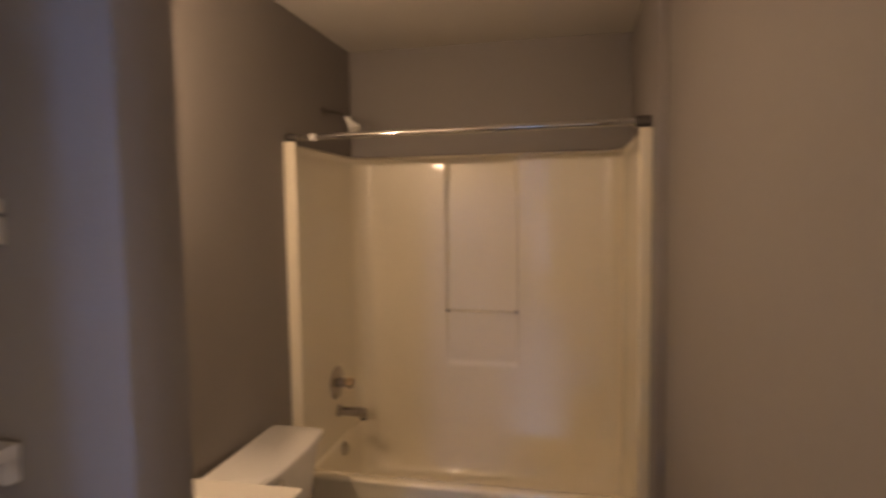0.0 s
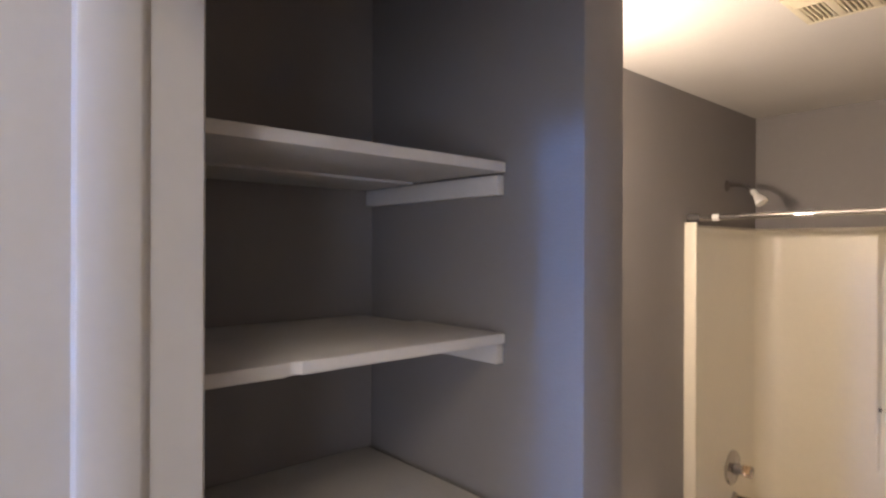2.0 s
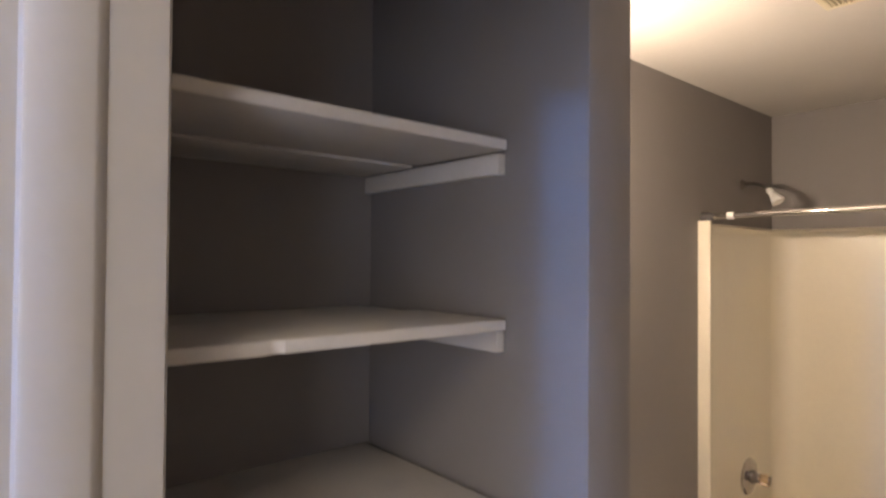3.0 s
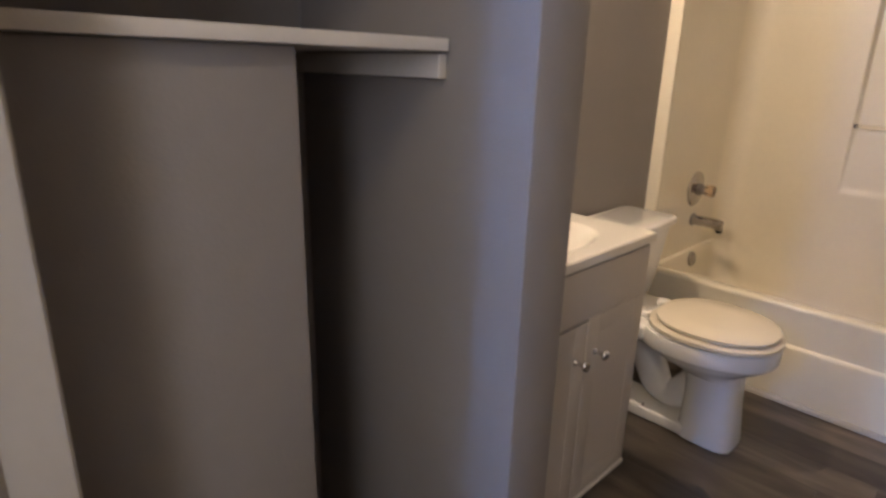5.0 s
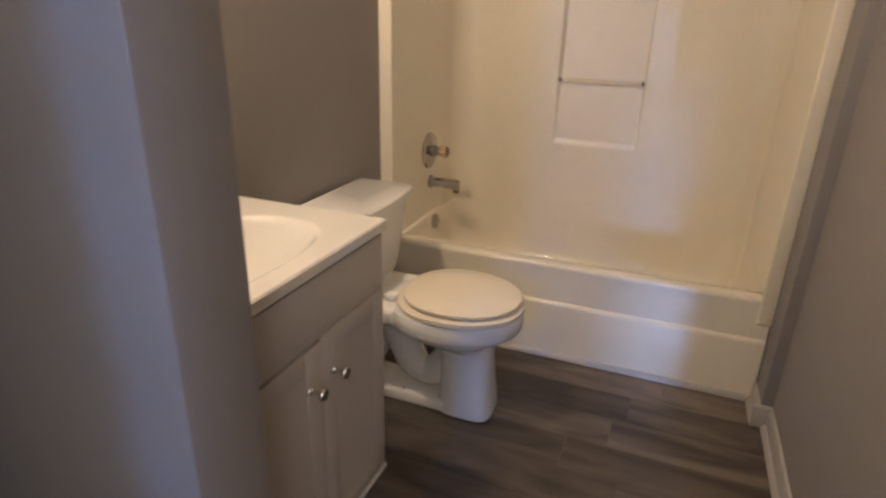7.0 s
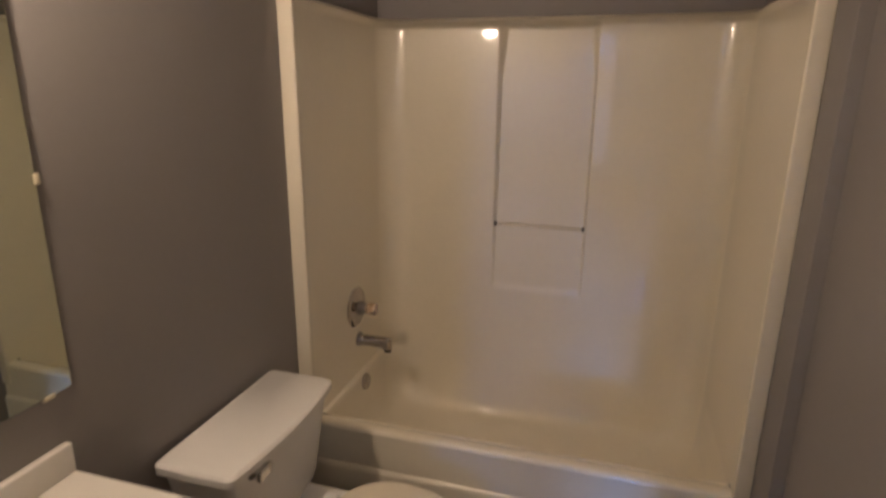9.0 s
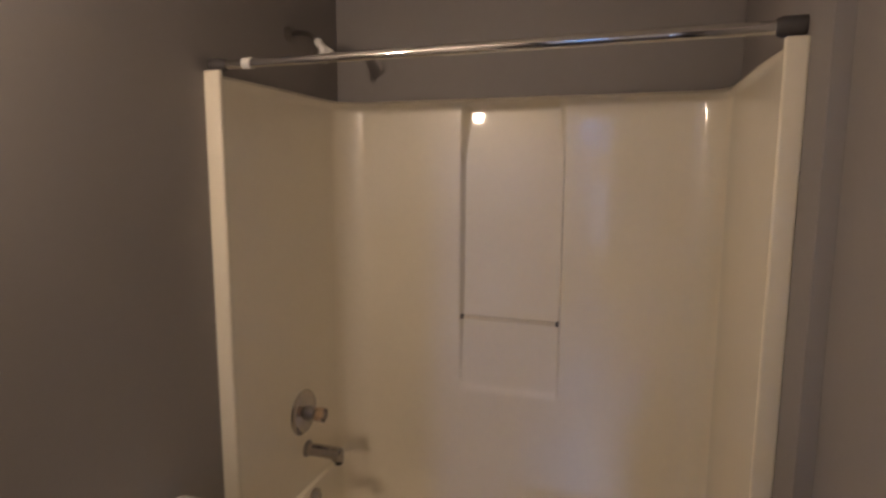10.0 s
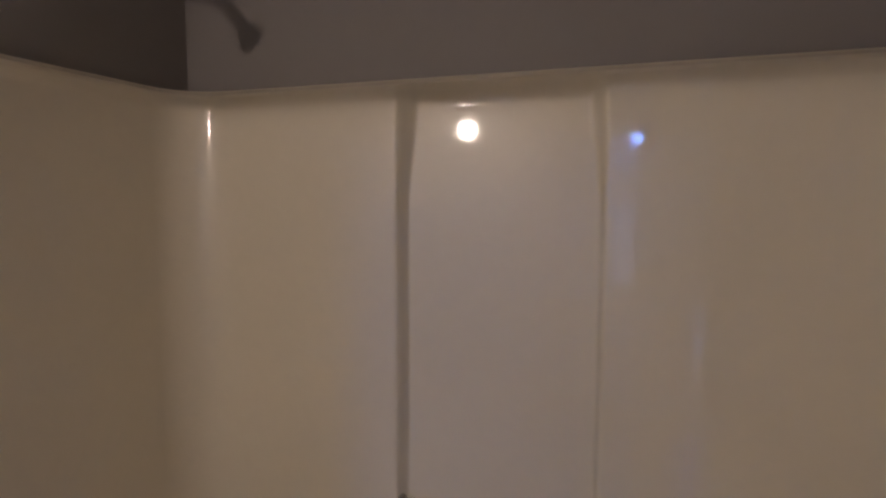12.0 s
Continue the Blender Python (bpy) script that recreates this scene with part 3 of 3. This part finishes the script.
part("tank", loft([tank_ring(0.05, 0.2, 0.19, 0.398, 0.015), tank_ring(0.046, 0.205, 0.2, 0.42, 0.015), tank_ring(0.03, 0.225, 0.245, 0.666, 0.02), tank_ring(0.03, 0.225, 0.245, 0.671, 0.02)]), CHINA, toilet)
part("tank_lid", loft([tank_ring(0.026, 0.23, 0.252, 0.668, 0.02), tank_ring(0.018, 0.24, 0.26, 0.673, 0.022), tank_ring(0.018, 0.24, 0.26, 0.692, 0.022), tank_ring(0.026, 0.232, 0.252, 0.7, 0.022)]), CHINA, toilet)
lever = part("flush_lever", turned([(0.017, 0.0), (0.018, 0.008), (0.013, 0.014), (0.011, 0.026)], Matrix.Translation((0.228, TY - 0.168, 0.658)) @ pose(0, 0, 0, 0, 90, 0)), CHROME, toilet, "chrome flush lever")
part("handle", box(0.252, 0.268, TY - 0.184, TY - 0.13, 0.643, 0.673, 0.005, seg=3), CHROME, lever)
part("supply_hose", tube(bend((0.0, TY - 0.2, 0.16), (0.1, TY - 0.2, 0.15), (0.11, TY - 0.17, 0.4), 12), 0.006), STEEL, toilet, "braided steel supply hose")

# ---- vanity ----
VY0, VY1, VX = PART1 + 0.004, -0.914, 0.464
vanity = thing("vanity_cabinet", (0.24, (VY0 + VY1) / 2, 0), "greige painted two-door bathroom vanity cabinet", "cabinet")
bm = box(0.003, VX - 0.018, VY1 - 0.018, VY1, 0.1, 0.788, 0.0015)
box(0.003, VX - 0.018, VY0, VY0 + 0.018, 0.1, 0.788, 0.0015, bm)
box(VX - 0.0175, VX, VY0, VY1, 0.1, 0.788, 0.0015, bm)
box(0.003, 0.012, VY0 + 0.019, VY1 - 0.019, 0.1, 0.788, bm=bm)
box(0.013, VX - 0.019, VY0 + 0.019, VY1 - 0.019, 0.1, 0.118, bm=bm)
part("body", bm, CABINET, vanity)
# board in hollow black, the recess's shade put into its colour
part("toe_kick", box(0.003, VX - 0.065, VY0, VY1, 0.0, 0.099), DARK, vanity, "recessed toe kick, near-black for the recess's shade", smooth=False)
part("bottom_edge", box(VX - 0.066, VX + 0.022, VY0, VY1 - 0.004, 0.088, 0.0995), RAW, vanity, "raw white lower edge", smooth=False)
SEAM = -1.198


def cab_front(y0, y1, z0, z1, panel=True):
    """A shaker front: a frame round a sunk panel, facing the room."""
    bm = bmesh.new()
    w = 0.052 if panel else 0.0
    if not panel:
        return box(VX + 0.001, VX + 0.019, y0, y1, z0, z1, 0.0025)
    box(VX + 0.001, VX + 0.019, y0, y0 + w, z0, z1, 0.0018, bm)
    box(VX + 0.001, VX + 0.019, y1 - w, y1, z0, z1, 0.0018, bm)
    box(VX + 0.001, VX + 0.0188, y0 + w - 0.001, y1 - w + 0.001, z0, z0 + w, 0.0018, bm)
    box(VX + 0.001, VX + 0.0188, y0 + w - 0.001, y1 - w + 0.001, z1 - w, z1, 0.0018, bm)
    box(VX + 0.001, VX + 0.0176, y0 + w - 0.002, y1 - w + 0.002, z0 + w - 0.002, z1 - w + 0.002, bm=bm)
    return bm


part("false_drawer_front", cab_front(VY0 + 0.012, VY1 - 0.006, 0.644, 0.78, False), CABINET, vanity)
for y0, y1, ky in ((VY0 + 0.012, SEAM - 0.0015, -1.24), (SEAM + 0.0015, VY1 - 0.006, -1.152)):
    z1 = 0.636 if ky < -1.2 else 0.6426
    leaf = part("door", cab_front(y0, y1, 0.104, z1), CABINET, vanity)
    mk = Matrix.Translation((VX + 0.018, ky, 0.54)) @ pose(0, 0, 0, 0, 90, 0)
    part("knob", turned([(0.010, 0.0), (0.007, 0.004), (0.0055, 0.009), (0.0055, 0.023), (0.012, 0.026), (0.0145, 0.029), (0.0145, 0.032), (0.012, 0.0355), (0.005, 0.0365)], mk, seg=20), CHROME, leaf, "round brushed nickel knob")

# vanity top with its moulded bowl
TOPZ = 0.815
SX, SY, SA, SB = 0.287, -1.243, 0.142, 0.225
top = thing("bathroom_sink", (0.24, SY, 0.775), "white cultured marble vanity top with moulded basin", "sink")


def slab():
    bm = bmesh.new()
    n = 64
    x0, x1, y0, y1 = 0.003, 0.49, PART1 + 0.003, -0.907

    def outer(z, ins):
        """The slab's rectangular edge sampled at the same bearings as the bowl."""
        pts = []
        for i in range(n):
            a = 2 * math.pi * i / n
            dx, dy = math.cos(a), math.sin(a)
            k = 1e9
            if abs(dx) > 1e-6:
                k = min(k, ((x1 - ins if dx > 0 else x0 + ins) - SX) / dx)
            if abs(dy) > 1e-6:
                k = min(k, ((y1 - ins if dy > 0 else y0 + ins) - SY) / dy)
            pts.append(Vector((SX + dx * k, SY + dy * k, z)))
        for cx in (x0 + ins, x1 - ins):
            for cy in (y0 + ins, y1 - ins):
                j = min(range(n), key=lambda q: (pts[q].x - cx) ** 2 + (pts[q].y - cy) ** 2)
                pts[j] = Vector((cx, cy, z))
        return pts

    def inner(f, z, cx=SX):
        pts = []
        for i in range(n):
            a = 2 * math.pi * i / n
            c, s = math.cos(a), math.sin(a)
            r = (abs(c / SA) ** 2.6 + abs(s / SB) ** 2.6) ** (-1 / 2.6)
            pts.append(Vector((cx + c * r * f, SY + s * r * f, z)))
        return pts

    rings = [outer(0.789, 0.0), outer(TOPZ - 0.004, 0.0), outer(TOPZ, 0.004), inner(1.1, TOPZ), inner(1.06, TOPZ - 0.0004)] + [inner(f, TOPZ - 0.001 - 0.145 * (1 - (f / 1.04) ** 2.1) ** 1.08, SX - 0.055 * max(0, 1 - f)) for f in (1.02, 0.99, 0.95, 0.91, 0.86, 0.8, 0.73, 0.65, 0.56, 0.46, 0.36, 0.27, 0.19, 0.12)]
    bm = loft(rings, cap=False)
    bm.verts.ensure_lookup_table()
    bm.faces.new(bm.verts[-n:])
    bmesh.ops.recalc_face_normals(bm, faces=bm.faces)
    return bm


part("slab", slab(), MARBLE, top)
part("backsplash", box(0.002, 0.022, PART1 + 0.003, -0.907, TOPZ - 0.002, 0.88, 0.005, seg=3), MARBLE, top)
part("drain_ring", turned([(0.027, 0.0), (0.026, 0.004), (0.019, 0.003), (0.017, -0.001)], Matrix.Translation((SX - 0.049, SY, TOPZ - 0.1445))), CHROME, top, "chrome drain ring")
part("stopper", turned([(0.014, 0.0), (0.015, 0.008), (0.010, 0.011), (0.003, 0.012)], Matrix.Translation((SX - 0.049, SY, TOPZ - 0.1435))), STEEL, top, "dark metal pop-up stopper")

FY = -1.232
faucet = thing("basin_faucet", (0.1, FY, TOPZ), "chrome single-lever basin faucet on a domed base", "faucet")
part("base_plate", loft([oval(0.074, 0.126, FY, 0.082, TOPZ, 36, 3.0), oval(0.074, 0.126, FY, 0.082, TOPZ + 0.006, 36, 3.0), oval(0.079, 0.121, FY, 0.076, TOPZ + 0.011, 36, 2.8), oval(0.09, 0.11, FY, 0.05, TOPZ + 0.013, 36, 2.4)]), DARK_CHROME, faucet)
for s_ in (-1, 1):
    part("end_dome", turned([(0.0235, 0.004), (0.024, 0.012), (0.022, 0.022), (0.016, 0.031), (0.008, 0.035), (0.002, 0.036)], Matrix.Translation((0.1, FY + s_ * 0.054, TOPZ + 0.004))), DARK_CHROME, faucet)
part("body", tube([(0.1, FY, TOPZ + 0.006), (0.1, FY, TOPZ + 0.03), (0.102, FY, TOPZ + 0.05), (0.104, FY, TOPZ + 0.064), (0.105, FY, TOPZ + 0.07)], [0.022, 0.02, 0.019, 0.015, 0.006], seg=24), DARK_CHROME, faucet)
part("spout", tube(bend((0.1, FY, TOPZ + 0.034), (0.15, FY, TOPZ + 0.062), (0.19, FY, TOPZ + 0.04), 10) + [Vector((0.198, FY, TOPZ + 0.03)), Vector((0.2, FY, TOPZ + 0.022))], [0.015, 0.015, 0.0145, 0.014, 0.0135, 0.013, 0.0125, 0.012, 0.012, 0.012, 0.012, 0.0118, 0.009], seg=20), DARK_CHROME, faucet)
part("lever", tube(bend((0.104, FY + 0.002, TOPZ + 0.06), (0.102, FY + 0.012, TOPZ + 0.1), (0.1, FY + 0.088, TOPZ + 0.107), 12), [0.0095, 0.0092, 0.009, 0.0086, 0.0082, 0.0078, 0.0073, 0.0068, 0.0064, 0.006, 0.0055, 0.005, 0.004], seg=14), DARK_CHROME, faucet)

# mirror with plastic clips
mirror = thing("wall_mirror", (0.004, -1.22, 0.979), "frameless wall mirror held by small plastic clips", "mirror")
part("glass", box(0.002, 0.008, PART1 + 0.03, -0.876, 0.99, 1.82, 0.0008), MIRROR, mirror, smooth=False)
for y, z, w, h in ((-0.873, 1.41, 0.01, 0.022), (-0.925, 0.988, 0.022, 0.01), (-1.4, 0.988, 0.022, 0.01), (-0.93, 1.822, 0.022, 0.01)):
    part("clip", box(0.001, 0.0105, y - w / 2 - 0.003, y + w / 2, z - h / 2, z + h / 2, 0.002), IVORY, mirror, "small yellowed plastic clip")

# vanity light bar over the mirror
LY, LZ = -1.15, 1.97
lamp = thing("vanity_light", (0.0, LY, LZ), "chrome vanity wall lamp, one lit bulb in an added shielding cup", "wall lamp")
part("housing", box(0.002, 0.04, LY - 0.3, LY + 0.3, LZ - 0.055, LZ + 0.055, 0.01, seg=3), CHROME, lamp)
# unseen cup, added to hold the bulb's light off the left wall
part("shield_cup", turned([(0.026, 0.0), (0.04, 0.008), (0.052, 0.026), (0.055, 0.045), (0.0535, 0.0465), (0.052, 0.045), (0.048, 0.028), (0.03, 0.013), (0.012, 0.011)], Matrix.Translation((0.038, LY, LZ)) @ pose(0, 0, 0, 0, 90, 0)), CHROME, lamp)
part("bulb", turned([(0.014, 0.0), (0.02, 0.006)] + [(0.04 * math.sin(math.pi * k / 14), 0.048 - 0.04 * math.cos(math.pi * k / 14)) for k in range(3, 14)] + [(0.004, 0.088)], Matrix.Translation((0.062, LY, LZ)) @ pose(0, 0, 0, 0, 90, 0)), BULB, lamp, "lit warm white globe bulb")

# ---- closet ----
SHELF_X, SH_R, SH_L = 0.486, PART0 - 0.014, ENTRY1 - 0.004
for ztop in (1.904, 1.588, 1.266):
    sh = thing("closet_shelf", (0.25, -2.0, ztop), "white painted board shelf on wooden cleats", "shelf", "closet shelves")
    y0, y1 = SH_L + 0.003, SH_R
    back = 0.236 if ztop > 1.3 else 0.039
    edge = [(back, y0), (SHELF_X, y0)]
    if abs(ztop - 1.588) < 0.01:
        sh["label"] = "white painted board shelf with a chipped front edge"
        edge += [(SHELF_X, -2.143), (SHELF_X - 0.005, -2.137), (SHELF_X - 0.006, -2.129), (SHELF_X - 0.003, -2.121), (SHELF_X, -2.118)]
    edge += [(SHELF_X, y1), (back, y1)]
    part("front_board", prism(edge, ztop - 0.019, ztop, bevel=0.0015), SHELF, sh)
    if ztop > 1.3:
        part("rear_board", box(0.039, 0.2295, y0, y1 - 0.012, ztop - 0.0226, ztop - 0.0038, 0.0015), SHELF, sh)
    part("cleat", box(0.038, SHELF_X - 0.016, PART0 - 0.0195, PART0 - 0.0005, ztop - 0.06, ztop - 0.0228, 0.002), SHELF, sh)
    if ztop > 1.3:
        part("cleat", box(0.038, SHELF_X - 0.016, ENTRY1 + 0.0005, ENTRY1 + 0.0195, ztop - 0.06, ztop - 0.0228, 0.002), SHELF, sh)
bm = box(0.037, 0.461, ENTRY1 + 0.001, -1.958, 0.0, 1.246, 0.003)
solid("closet_chase", bm, WALL, "grey painted boxed chase below the lowest shelf", "boxing", "structure")

# ---- ceiling vent ----
vent = thing("ceiling_vent_fan", (0.757, -0.643, H), "aged ivory plastic bathroom fan grille", "vent")
vx0, vx1, vy0, vy1 = 0.632, 0.882, -0.766, -0.522
slots = ((0.652, 0.714), (0.736, 0.798), (0.818, 0.868))
bm = prism([(vx0, vy0), (vx1, vy0), (vx1, vy0 + 0.085), (vx0, vy0 + 0.085)], H - 0.022, H - 0.001, bevel=0.004)
box(vx0, vx1, vy1 - 0.016, vy1, H - 0.022, H - 0.001, 0.004, bm)
edges = [vx0] + [e for pair in slots for e in pair] + [vx1]
for a, b in zip(edges[::2], edges[1::2]):
    box(a, b, vy0 + 0.083, vy1 - 0.014, H - 0.0215, H - 0.001, 0.001, bm)
part("cover", bm, IVORY, vent)
for i in range(6):
    part("rib", box(vx0 + 0.012, vx1 - 0.012, vy0 + 0.012 + i * 0.012, vy0 + 0.017 + i * 0.012, H - 0.0245, H - 0.0215), IVORY, vent, smooth=False)
# black sheet stands in for the shaded space above the slats
part("shade_backing", box(vx0 + 0.01, vx1 - 0.01, vy0 + 0.08, vy1 - 0.01, H - 0.005, H - 0.002), DARK, vent, "black sheet as the shade behind the slats", smooth=False)
for a, b in slots:
    n = 5
    for i in range(n):
        x = a + (b - a) * (i + 0.5) / n
        part("slat", box(x - 0.0023, x + 0.0023, vy0 + 0.084, vy1 - 0.015, H - 0.021, H - 0.0055), IVORY, vent, smooth=False)

# ---- warm dome lamp, unseen, added in the hall to fill the closet ----
warm_fill = thing("warm_fill_dome", (1.5, -3.05, H), "unseen round lit dome, added to warm the closet", "ceiling lamp")
part("base", turned([(0.29, -0.001), (0.29, -0.02), (0.28, -0.024)], Matrix.Translation((1.5, -3.05, H))), TRIM, warm_fill)
part("dome", turned([(0.28, -0.024)] + [(0.28 * math.cos(math.pi / 2 * k / 8), -0.024 - 0.07 * math.sin(math.pi / 2 * k / 8)) for k in range(1, 8)] + [(0.01, -0.094)], Matrix.Translation((1.5, -3.05, H))), WARM_FILL_GLOW, warm_fill, "glowing dome of the added fill lamp")

# blue globe out of view, added to tint the partition and the apron
CX = 0.97
cool = thing("blue_fill_globe", (CX, -5.2, H), "unseen lit blue globe, added to tint partition and apron", "ceiling lamp")
part("base", turned([(0.09, -0.001), (0.09, -0.012), (0.04, -0.02)], Matrix.Translation((CX, -5.2, H))), TRIM, cool)
part("globe", turned([(0.03, -0.02)] + [(0.1 * math.sin(math.pi * k / 14), -0.12 + 0.1 * math.cos(math.pi * k / 14)) for k in range(1, 14)] + [(0.003, -0.22)], Matrix.Translation((CX, -5.2, H)), seg=32), BLUE_FILL_GLOW, cool, "glowing blue globe of the added lamp")

# ---- floor planks ----
floor_ob = bpy.data.objects["floor"]
PW, PL = 0.152, 0.92
plank_sizes = {}
y = -0.02
rng = random.Random(5)
while y > -2.4:
    y1p, y0p = y, y - PW
    x = -0.1 - rng.random() * PL * 0.95
    while x < X_ROOM - 0.02:
        a, b = max(x, 0.002), min(x + PL, X_ROOM - 0.002)
        if b - a > 0.03:
            w = round(b - a, 3) - 0.0005
            me = plank_sizes.get(w)
            if me is None:
                bm = box(-w / 2, w / 2, -PW / 2 + 0.0003, PW / 2 - 0.0003, -0.006, 0.0, 0.0007, seg=1)
                me = bpy.data.meshes.new("plank")
                bm.to_mesh(me)
                bm.free()
                me.materials.append(PLANK)
                plank_sizes[w] = me
            ob = new("plank", me)
            ob.location = ((a + b) / 2, (y0p + y1p) / 2, 0.0)
            ob.parent = floor_ob
        x += PL
    y -= PW
